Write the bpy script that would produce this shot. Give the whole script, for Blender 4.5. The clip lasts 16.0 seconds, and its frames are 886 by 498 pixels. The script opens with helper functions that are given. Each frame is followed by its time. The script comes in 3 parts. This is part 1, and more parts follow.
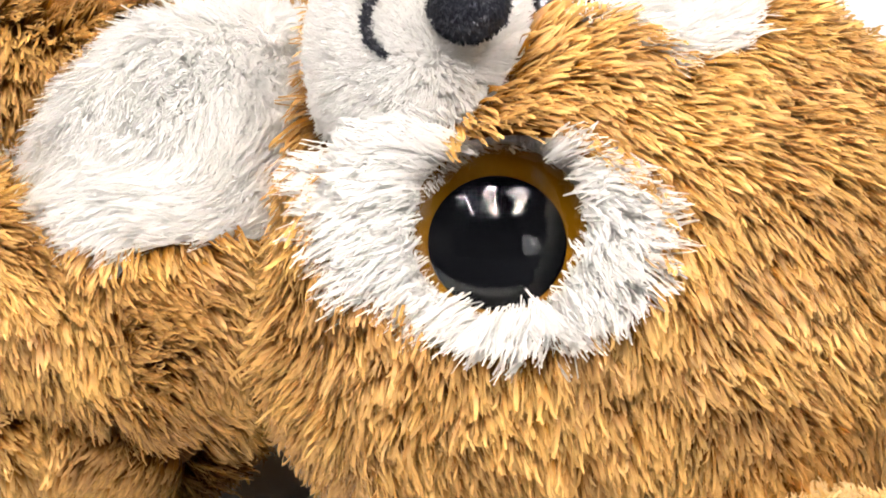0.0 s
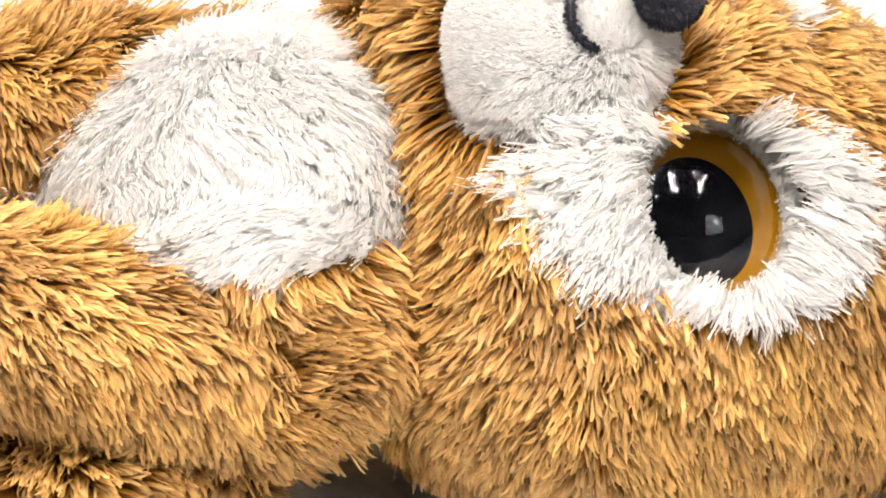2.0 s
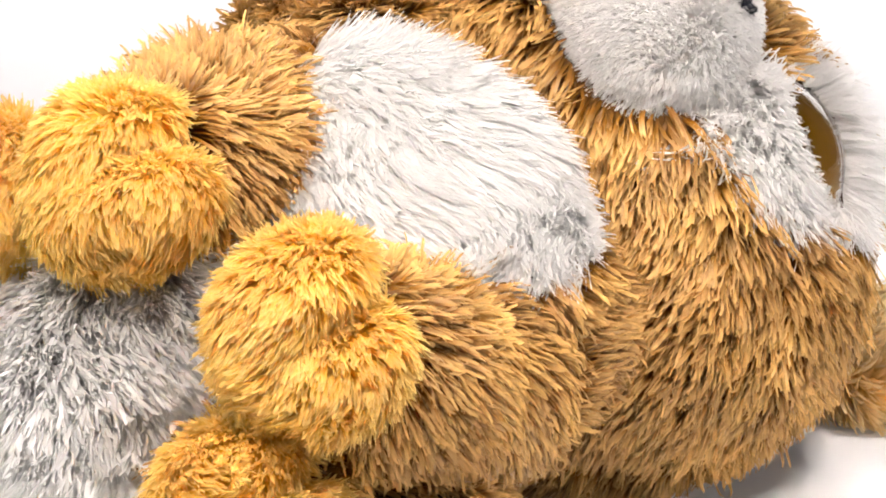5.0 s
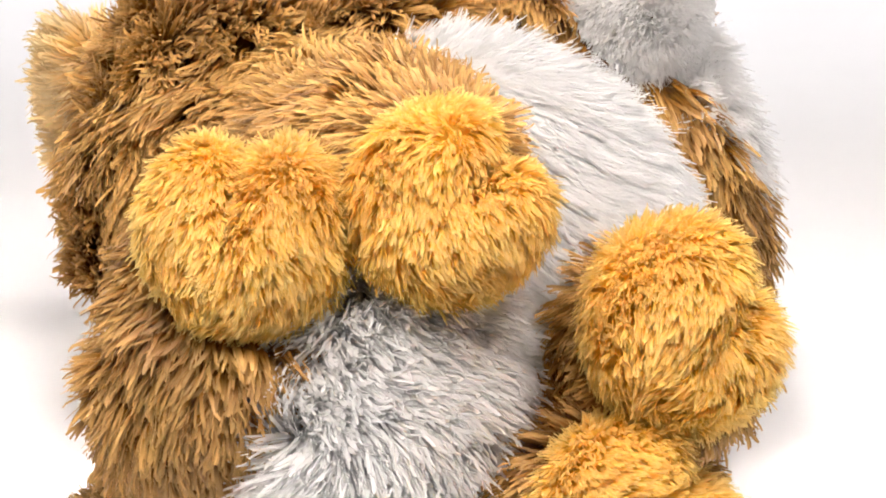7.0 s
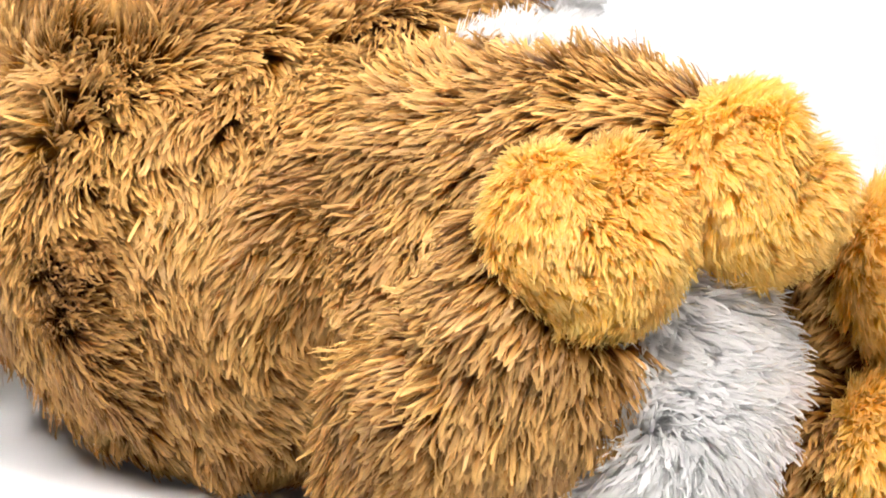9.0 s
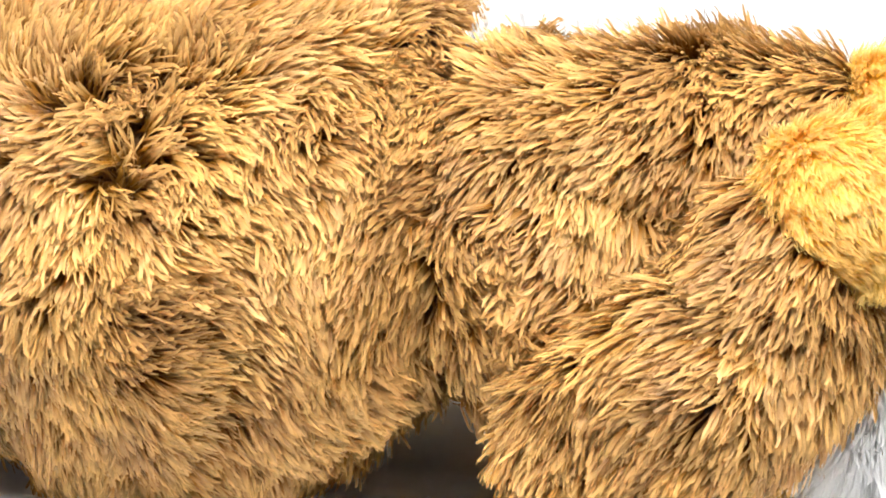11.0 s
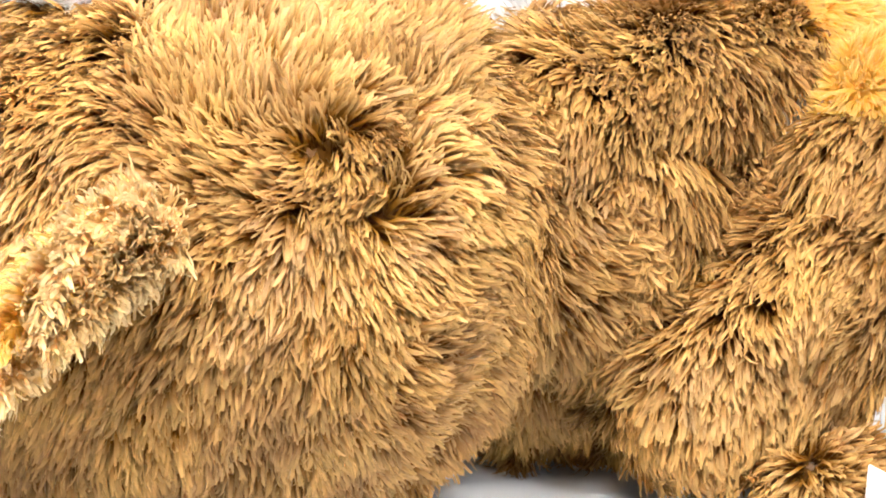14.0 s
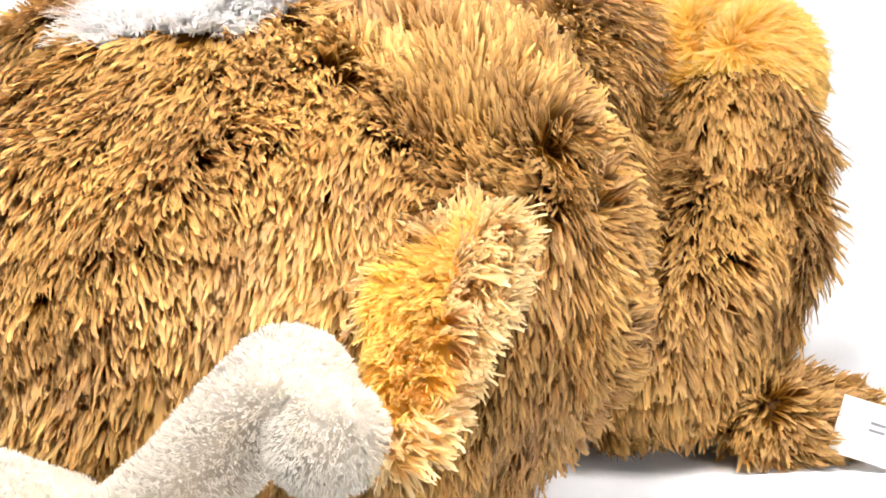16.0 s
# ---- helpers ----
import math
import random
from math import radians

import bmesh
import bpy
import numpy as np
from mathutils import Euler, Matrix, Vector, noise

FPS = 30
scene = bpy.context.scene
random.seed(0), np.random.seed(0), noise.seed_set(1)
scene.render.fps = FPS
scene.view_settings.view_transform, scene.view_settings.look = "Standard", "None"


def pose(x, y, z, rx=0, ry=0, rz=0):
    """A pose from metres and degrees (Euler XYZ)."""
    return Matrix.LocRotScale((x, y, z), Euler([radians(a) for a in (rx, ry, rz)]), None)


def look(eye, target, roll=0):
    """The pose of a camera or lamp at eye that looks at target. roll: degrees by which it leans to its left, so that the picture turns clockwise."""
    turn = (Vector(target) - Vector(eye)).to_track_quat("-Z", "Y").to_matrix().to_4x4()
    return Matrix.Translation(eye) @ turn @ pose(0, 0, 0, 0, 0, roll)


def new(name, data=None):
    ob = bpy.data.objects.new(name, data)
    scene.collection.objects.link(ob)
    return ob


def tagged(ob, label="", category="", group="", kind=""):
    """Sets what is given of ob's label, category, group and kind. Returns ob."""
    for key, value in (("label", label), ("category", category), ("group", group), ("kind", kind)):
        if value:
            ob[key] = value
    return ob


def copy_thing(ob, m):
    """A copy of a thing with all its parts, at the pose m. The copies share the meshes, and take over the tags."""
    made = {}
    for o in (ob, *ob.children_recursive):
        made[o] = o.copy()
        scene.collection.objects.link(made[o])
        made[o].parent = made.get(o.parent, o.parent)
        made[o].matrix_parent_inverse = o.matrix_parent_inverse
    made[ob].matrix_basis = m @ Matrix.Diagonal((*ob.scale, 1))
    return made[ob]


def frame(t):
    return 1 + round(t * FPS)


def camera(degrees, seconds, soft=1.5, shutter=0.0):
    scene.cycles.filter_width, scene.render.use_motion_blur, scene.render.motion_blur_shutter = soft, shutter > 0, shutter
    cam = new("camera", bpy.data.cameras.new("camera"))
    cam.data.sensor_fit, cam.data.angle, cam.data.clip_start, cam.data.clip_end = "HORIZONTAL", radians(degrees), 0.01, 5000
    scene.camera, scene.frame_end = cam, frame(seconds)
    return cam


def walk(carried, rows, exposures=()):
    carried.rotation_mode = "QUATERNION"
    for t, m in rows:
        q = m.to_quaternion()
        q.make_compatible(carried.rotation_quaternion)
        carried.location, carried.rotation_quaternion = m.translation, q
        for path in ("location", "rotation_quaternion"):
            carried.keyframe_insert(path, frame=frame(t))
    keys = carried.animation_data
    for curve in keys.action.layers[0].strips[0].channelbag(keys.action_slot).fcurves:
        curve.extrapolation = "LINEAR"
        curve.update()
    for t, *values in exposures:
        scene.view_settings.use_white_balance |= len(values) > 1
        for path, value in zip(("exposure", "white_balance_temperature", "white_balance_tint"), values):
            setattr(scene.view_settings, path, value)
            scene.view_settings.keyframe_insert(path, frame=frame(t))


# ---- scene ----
# camera on its stand, toy on a slow turntable
cam = camera(11.48, 16.0, soft=1.9)
EYE = (0.0116, -1.0, 0.276)
PITCH = 12.12
VIEW = look(EYE, (EYE[0], EYE[1] + math.cos(radians(PITCH)), EYE[2] - math.sin(radians(PITCH))), 1.26)
walk(cam, [(0, VIEW), (16, VIEW)], exposures=[(0, 0.12, 6980, 13), (3.2, 0.1, 6980, 14), (6, -0.14, 6930, 17), (7.5, -0.22, 6820, 15), (9, 0.02, 6620, 13), (12, 0.3, 6380, 9), (16, 0.1, 6520, 12)])
RATE = 16.665  # degrees a second
LIFT = 0.008  # the toy's own zero over the table

# ---- light: led strips under the hood of the photo box, a white sweep behind ----
world = bpy.data.worlds.new("world")
scene.world = world
world.use_nodes = True
world.node_tree.nodes["Background"].inputs[0].default_value = (0.93, 0.96, 1.0, 1)
world.node_tree.nodes["Background"].inputs[1].default_value = 0.21


def strip_lamp(name, at, target, sx, sy, watts, tone):
    data = bpy.data.lights.new(name, "AREA")
    data.shape, data.size, data.size_y, data.energy = "RECTANGLE", sx, sy, watts
    data.color = tone
    ob = new(name, data)
    ob.matrix_world = look(at, target)
    return ob


STRIPS = (-0.32, -0.03, 0.26)
strip_lamp("back_light", (0.0, 1.1, 0.5), (0, 0.1, 0), 2.0, 0.4, 10.5, (0.93, 0.97, 1.0))


# ---- materials ----
def material(name):
    m = bpy.data.materials.new(name)
    m.use_nodes = True
    nt = m.node_tree
    return m, nt, nt.nodes["Principled BSDF"], nt.nodes["Material Output"]


def node(nt, kind, **inputs):
    n = nt.nodes.new(kind)
    for key, value in inputs.items():
        n.inputs[key].default_value = value
    return n


def fur_material(name, root, mid, tip, spread=0.22, translucent=0.33, scale=48.0, patches=0.5):
    """Fibre colour along the strand, with a change from strand to strand and in broad patches."""
    m, nt, bsdf, out = material(name)
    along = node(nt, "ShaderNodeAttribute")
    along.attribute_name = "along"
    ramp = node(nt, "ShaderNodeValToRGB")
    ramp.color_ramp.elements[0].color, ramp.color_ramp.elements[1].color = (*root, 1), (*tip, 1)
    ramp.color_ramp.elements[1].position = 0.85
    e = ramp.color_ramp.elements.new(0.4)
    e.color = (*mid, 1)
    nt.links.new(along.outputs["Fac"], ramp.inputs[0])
    geo = node(nt, "ShaderNodeNewGeometry")
    coord = node(nt, "ShaderNodeTexCoord")
    cloud = node(nt, "ShaderNodeTexNoise", Scale=scale, Detail=3.0)
    nt.links.new(coord.outputs["Object"], cloud.inputs["Vector"])
    a = node(nt, "ShaderNodeMath")
    a.operation = "MULTIPLY_ADD"
    a.inputs[1].default_value, a.inputs[2].default_value = spread * 2, 1 - spread
    nt.links.new(geo.outputs["Random Per Island"], a.inputs[0])
    b = node(nt, "ShaderNodeMath")
    b.operation = "MULTIPLY_ADD"
    b.inputs[1].default_value, b.inputs[2].default_value = patches * 2, 1 - patches
    nt.links.new(cloud.outputs["Fac"], b.inputs[0])
    c = node(nt, "ShaderNodeMath")
    c.operation = "MULTIPLY"
    nt.links.new(a.outputs[0], c.inputs[0])
    nt.links.new(b.outputs[0], c.inputs[1])
    hsv = node(nt, "ShaderNodeHueSaturation")
    nt.links.new(ramp.outputs["Color"], hsv.inputs["Color"])
    nt.links.new(c.outputs[0], hsv.inputs["Value"])
    tone = node(nt, "ShaderNodeMapRange")
    tone.inputs["From Min"].default_value, tone.inputs["From Max"].default_value = 0.3, 0.7
    tone.inputs["To Min"].default_value, tone.inputs["To Max"].default_value = 0.491, 0.502
    nt.links.new(cloud.outputs["Fac"], tone.inputs["Value"])
    nt.links.new(tone.outputs["Result"], hsv.inputs["Hue"])
    nt.links.new(hsv.outputs["Color"], bsdf.inputs["Base Color"])
    bsdf.inputs["Roughness"].default_value = 0.42
    bsdf.inputs["Specular IOR Level"].default_value = 0.28
    thin = node(nt, "ShaderNodeBsdfTranslucent")
    nt.links.new(hsv.outputs["Color"], thin.inputs["Color"])
    mix = node(nt, "ShaderNodeMixShader", Fac=translucent)
    nt.links.new(bsdf.outputs[0], mix.inputs[1])
    nt.links.new(thin.outputs[0], mix.inputs[2])
    nt.links.new(mix.outputs[0], out.inputs[0])
    return m


def plain_material(name, colour, rough, scale=200.0, amount=0.15, bump=0.0, metal=0.0, coat=0.0):
    m, nt, bsdf, out = material(name)
    coord = node(nt, "ShaderNodeTexCoord")
    fine = node(nt, "ShaderNodeTexNoise", Scale=scale, Detail=4.0)
    broad = node(nt, "ShaderNodeTexNoise", Scale=scale * 0.07, Detail=2.0)
    nt.links.new(coord.outputs["Object"], fine.inputs["Vector"])
    nt.links.new(coord.outputs["Object"], broad.inputs["Vector"])
    add = node(nt, "ShaderNodeMath")
    nt.links.new(fine.outputs["Fac"], add.inputs[0])
    nt.links.new(broad.outputs["Fac"], add.inputs[1])
    ramp = node(nt, "ShaderNodeMapRange")
    ramp.inputs["From Max"].default_value = 2.0
    ramp.inputs["To Min"].default_value, ramp.inputs["To Max"].default_value = 1 - amount, 1 + amount
    nt.links.new(add.outputs[0], ramp.inputs["Value"])
    hsv = node(nt, "ShaderNodeHueSaturation", Color=(*colour, 1))
    nt.links.new(ramp.outputs["Result"], hsv.inputs["Value"])
    nt.links.new(hsv.outputs["Color"], bsdf.inputs["Base Color"])
    bsdf.inputs["Roughness"].default_value, bsdf.inputs["Metallic"].default_value = rough, metal
    bsdf.inputs["Coat Weight"].default_value = coat
    bsdf.inputs["Coat Roughness"].default_value = 0.02
    if bump:
        bp = node(nt, "ShaderNodeBump", Strength=bump, Distance=0.0005)
        nt.links.new(fine.outputs["Fac"], bp.inputs["Height"])
        nt.links.new(bp.outputs[0], bsdf.inputs["Normal"])
    return m


# brown roots are near black: shade in the gaps put into colour; tips truly paler
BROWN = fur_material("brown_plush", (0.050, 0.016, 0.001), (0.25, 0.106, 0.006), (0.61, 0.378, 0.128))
WHITE = fur_material("white_plush", (0.89, 0.875, 0.855), (0.90, 0.89, 0.88), (0.915, 0.91, 0.90), 0.03, 0.72, 48.0, 0.04)
YELLOW = fur_material("yellow_plush", (0.86, 0.54, 0.075), (0.90, 0.64, 0.14), (0.93, 0.74, 0.28), 0.07, 0.65, 48.0, 0.12)
CREAM = fur_material("cream_plush", (0.89, 0.84, 0.75), (0.90, 0.86, 0.78), (0.91, 0.88, 0.82), 0.02, 0.6, 48.0, 0.05)
TAN = fur_material("tan_plush", (0.78, 0.50, 0.15), (0.84, 0.60, 0.24), (0.90, 0.73, 0.40), 0.10, 0.55)
BLACK = fur_material("black_felt", (0.010, 0.011, 0.016), (0.014, 0.015, 0.022), (0.03, 0.032, 0.045), 0.3, 0.1)
IRIS = plain_material("amber_iris", (0.15, 0.068, 0.002), 0.8, 90, 0.35)
IRIS.node_tree.nodes["Principled BSDF"].inputs["Specular IOR Level"].default_value = 0.05
PUPIL = plain_material("black_pupil", (0.0012, 0.0014, 0.002), 0.9, 60, 0.3)
PUPIL.node_tree.nodes["Principled BSDF"].inputs["Specular IOR Level"].default_value = 0.02
CLEAR, clear_nt, clear_bsdf, clear_out = material("clear_plastic")
see = node(clear_nt, "ShaderNodeBsdfTransparent")
gloss = node(clear_nt, "ShaderNodeBsdfGlossy", Roughness=0.015)
fresnel = node(clear_nt, "ShaderNodeFresnel", IOR=1.45)
clear_mix = node(clear_nt, "ShaderNodeMixShader")
clear_nt.links.new(fresnel.outputs[0], clear_mix.inputs[0])
clear_nt.links.new(see.outputs[0], clear_mix.inputs[1])
clear_nt.links.new(gloss.outputs[0], clear_mix.inputs[2])
clear_nt.links.new(clear_mix.outputs[0], clear_out.inputs[0])
PAPER = plain_material("white_paper", (0.85, 0.85, 0.85), 0.6, 300, 0.03)
BARS = plain_material("grey_print", (0.25, 0.25, 0.26), 0.6)
SWEEP = plain_material("white_sweep", (0.85, 0.853, 0.86), 0.55, 40, 0.02, 0.05)
HOOD = plain_material("dark_hood", (0.012, 0.016, 0.028), 0.6, 30, 0.3)
LED = bpy.data.materials.new("led_dots")
LED.use_nodes = True
LED.node_tree.nodes["Principled BSDF"].inputs["Emission Color"].default_value = (1, 0.98, 0.95, 1)
LED.node_tree.nodes["Principled BSDF"].inputs["Emission Strength"].default_value = 330.0
PANE = bpy.data.materials.new("dim_pane")
PANE.use_nodes = True
PANE.node_tree.nodes["Principled BSDF"].inputs["Base Color"].default_value = (0.3, 0.31, 0.33, 1)
PANE.node_tree.nodes["Principled BSDF"].inputs["Emission Color"].default_value = (0.9, 0.95, 1, 1)
PANE.node_tree.nodes["Principled BSDF"].inputs["Emission Strength"].default_value = 2.5
PANEL_LAMP = bpy.data.materials.new("panel_lamp")
PANEL_LAMP.use_nodes = True
PANEL_LAMP.node_tree.nodes["Principled BSDF"].inputs["Emission Color"].default_value = (1, 1, 1, 1)
PANEL_LAMP.node_tree.nodes["Principled BSDF"].inputs["Emission Strength"].default_value = 25.0


# ---- mesh helpers ----
rng = np.random.default_rng(7)
MM = 0.001


def part(name, verts, faces, mat, parent, label="", along=None, smooth=True):
    me = bpy.data.meshes.new(name)
    if isinstance(faces, tuple):
        me.from_pydata([], [], [])
        loops, starts, totals = faces
        me.vertices.add(len(verts))
        me.vertices.foreach_set("co", np.ascontiguousarray(verts, dtype=np.float32).ravel())
        me.loops.add(len(loops))
        me.loops.foreach_set("vertex_index", loops.astype(np.int32))
        me.polygons.add(len(starts))
        me.polygons.foreach_set("loop_start", starts.astype(np.int32))
        me.update(calc_edges=True)
        me.validate()
    else:
        me.from_pydata([tuple(v) for v in verts], [], faces)
    if along is not None:
        at = me.attributes.new("along", "FLOAT", "POINT")
        at.data.foreach_set("value", np.ascontiguousarray(along, dtype=np.float32))
    if smooth:
        me.polygons.foreach_set("use_smooth", np.ones(len(me.polygons), dtype=bool))
    me.materials.append(mat)
    ob = new(name, me)
    ob.parent = parent
    if label:
        tagged(ob, label)
    return ob


def waves(seed, size):
    """A smooth random vector field: a sum of sine waves with the given size in metres."""
    r = np.random.default_rng(seed)
    k = r.normal(size=(7, 3)) * (2 * np.pi / size) * 0.6
    ph = r.uniform(0, 2 * np.pi, (3, 7))
    def field(p):
        a = p @ k.T
        return np.stack([np.sin(a + ph[i]).sum(1) for i in range(3)], 1) / 2.6
    return field


class Surface:
    """A closed grid of rings; points in metres."""

    def __init__(self, grid):
        n, m = grid.shape[:2]
        self.v = grid.reshape(-1, 3).copy()
        i, j = np.meshgrid(np.arange(n - 1), np.arange(m), indexing="ij")
        a, b = i * m + j, i * m + (j + 1) % m
        self.q = np.stack([a, b, b + m, a + m], -1).reshape(-1, 4)
        lo = self.v[:, 2] < 0.0015 - LIFT
        self.v[lo, 2] = 0.0015 - LIFT
        self.t = np.concatenate([self.q[:, [0, 1, 2]], self.q[:, [0, 2, 3]]])
        fn = np.cross(self.v[self.t[:, 1]] - self.v[self.t[:, 0]], self.v[self.t[:, 2]] - self.v[self.t[:, 0]])
        self.area = np.linalg.norm(fn, axis=1) / 2
        vn = np.zeros_like(self.v)
        for c in range(3):
            np.add.at(vn, self.t[:, c], fn)
        self.n = vn / np.maximum(np.linalg.norm(vn, axis=1, keepdims=True), 1e-12)

    def sample(self, count):
        k = rng.choice(len(self.t), count, p=self.area / self.area.sum())
        r1, r2 = np.sqrt(rng.random(count)), rng.random(count)
        w = np.stack([1 - r1, r1 * (1 - r2), r1 * r2], 1)[..., None]
        p = (self.v[self.t[k]] * w).sum(1)
        n = (self.n[self.t[k]] * w).sum(1)
        return p, n / np.maximum(np.linalg.norm(n, axis=1, keepdims=True), 1e-9)


def unit(v):
    return v / np.maximum(np.linalg.norm(v, axis=-1, keepdims=True), 1e-9)


SOLIDS = []  # ellipsoids (centre, radii) of the stuffed forms, by part


def ellipsoid(key, centre, radii, lump=0.0, seed=1, rings=48, around=64, shape=None, flat_x=None, form=None):
    c, r = np.array(centre) * MM, np.array(radii) * MM
    th, ph = np.linspace(0.01, np.pi - 0.01, rings), np.linspace(0, 2 * np.pi, around, endpoint=False)
    T, F = np.meshgrid(th, ph, indexing="ij")
    d = np.stack([np.cos(T), np.sin(T) * np.cos(F), -np.sin(T) * np.sin(F)], -1)
    g = d * r
    if shape is not None:
        g = g * shape(d)[..., None]
    g = g + c
    if lump:
        flat = g.reshape(-1, 3)
        g = (flat + unit(flat - c) * (waves(seed, 0.045)(flat)[:, :1]) * lump * MM).reshape(g.shape)
    if flat_x is not None:
        x = g[..., 0]
        edge = flat_x * MM + np.maximum(0, g[..., 2] - 0.05) * 0.15
        g[..., 0] = np.where(x < edge, edge + (x - edge) * 0.12, x)
    if form is not None:
        g = form(g)
    SOLIDS.append((key, c, r))
    return Surface(g)


def tube(key, spine, lump=0.0, seed=1, steps=30, around=40):
    """A stuffed tube along (x, y, z, radius) in millimetres, with round ends."""
    s = np.array(spine, dtype=float) * MM
    t = np.linspace(0, len(s) - 1, steps)
    pad = np.vstack([2 * s[0] - s[1], s, 2 * s[-1] - s[-2]])
    out = []
    for u in t:
        i = min(int(u), len(s) - 2)
        f = u - i
        a, b, c, d = pad[i], pad[i + 1], pad[i + 2], pad[i + 3]
        out.append(0.5 * (2 * b + (c - a) * f + (2 * a - 5 * b + 4 * c - d) * f * f + (3 * b - a - 3 * c + d) * f ** 3))
    o = np.array(out)
    tan = unit(np.gradient(o[:, :3], axis=0))
    cap = np.radians(np.linspace(85, 0, 8))
    pos, rad, tg = [], [], []
    for a in cap:
        pos.append(o[0, :3] - tan[0] * o[0, 3] * np.sin(a)), rad.append(o[0, 3] * np.cos(a)), tg.append(tan[0])
    for k in range(1, len(o) - 1):
        pos.append(o[k, :3]), rad.append(o[k, 3]), tg.append(tan[k])
    for a in cap[::-1]:
        pos.append(o[-1, :3] + tan[-1] * o[-1, 3] * np.sin(a)), rad.append(o[-1, 3] * np.cos(a)), tg.append(tan[-1])
    pos, rad, tg = np.array(pos), np.array(rad), np.array(tg)
    up = np.array([0.13, 0.2, 0.97])
    A = unit(np.cross(tg, up))
    B = np.cross(A, tg)
    ph = np.linspace(0, 2 * np.pi, around, endpoint=False)
    g = pos[:, None] + rad[:, None, None] * (A[:, None] * np.cos(ph)[None, :, None] - B[:, None] * np.sin(ph)[None, :, None])
    if lump:
        flat = g.reshape(-1, 3)
        g = (flat + unit(flat - np.repeat(pos, around, 0)) * waves(seed, 0.04)(flat)[:, :1] * lump * MM).reshape(g.shape)
    for k in range(0, len(o), 2):
        SOLIDS.append((key, o[k, :3], np.full(3, o[k, 3])))
    sf = Surface(g)
    return sf


def buried(p, key, depth=0.0):
    hid = np.zeros(len(p), dtype=bool)
    for k, c, r in SOLIDS:
        if k == "head" and key != "head":
            hid |= ((((p - c) / (r - depth)) ** 2).sum(1) < 1) & (p[:, 0] > -0.018)
        elif k != key:
            hid |= (((p - c) / np.maximum(r - depth, 1e-4)) ** 2).sum(1) < 1
    return hid


def strands(p, n, flow, length, width, lean, per, gather, seed, wild):
    """Tapered fibres in tufts: p, n the roots of the tufts, flow the way they are combed."""
    r = np.random.default_rng(seed)
    k = len(p)
    tang = flow - n * (flow * n).sum(1, keepdims=True)
    steep = np.clip(np.linalg.norm(tang, axis=1) / 0.6, 0.85, 1)
    tang = unit(tang)
    ln = lean * steep + r.normal(0, 0.15, k) + waves(seed + 7, 0.032)(p)[:, 0] * wild
    way = unit(n * np.cos(ln)[:, None] + tang * np.sin(ln)[:, None])
    L = length * r.uniform(0.75, 1.2, k)
    tipc = p + way * L[:, None]
    spread = 0.0011 * (length / 0.009) ** 0.5
    side = unit(np.cross(n, tang))
    o1, o2 = r.normal(0, spread, (k, per, 1)), r.normal(0, spread, (k, per, 1))
    root = p[:, None] + tang[:, None] * o1 + side[:, None] * o2 - n[:, None] * 0.0006
    tip = tipc[:, None] + (tang[:, None] * o1 + side[:, None] * o2) * (1 - gather) + r.normal(0, length * 0.06, (k, per, 3))
    Ls = r.uniform(0.72, 1.1, (k, per, 1))
    tip = root + (tip - root) * Ls
    lift = n[:, None] * (length * r.uniform(0.06, 0.18, (k, per, 1)))
    bend = side[:, None] * (length * r.normal(0, 0.09, (k, per, 1)))
    root, tip, lift, bend = (x.reshape(-1, 3) for x in (root, tip, lift + bend * 0, np.broadcast_to(bend, (k, per, 3)) + lift * 0))
    N = np.repeat(n, per, 0)
    m = len(root)
    w = width * r.uniform(0.55, 1.45, (m, 1))
    across = unit(np.cross(tip - root, N) + r.normal(0, 0.35, (m, 3)) * np.linalg.norm(tip - root, axis=1, keepdims=True))
    def at(s):
        return root + (tip - root) * s + (lift + bend) * 4 * s * (1 - s)
    cols, al = [], []
    rings = ((0.0, 1.0), (1.0, 0.6)) if length < 0.003 else ((0.0, 0.75), (0.5, 1.0), (1.0, 0.6)) if width < 0.0006 else ((0.0, 0.75), (0.45, 1.0), (0.88, 0.95), (1.0, 0.6))
    for s, f in rings:
        c = at(s)
        cols += [c - across * w * f * 0.5, c + across * w * f * 0.5]
        al += [s, s]
    v = np.stack(cols, 1)
    v[..., 2] = np.maximum(v[..., 2], 0.0006 - LIFT)
    base = (np.arange(m) * 2 * len(rings))[:, None]
    quads = np.concatenate([base + np.array([0, 1, 3, 2]) + 2 * k for k in range(len(rings) - 1)], 1).reshape(-1)
    return v.reshape(-1, 3), quads, np.tile(np.array(al), m)


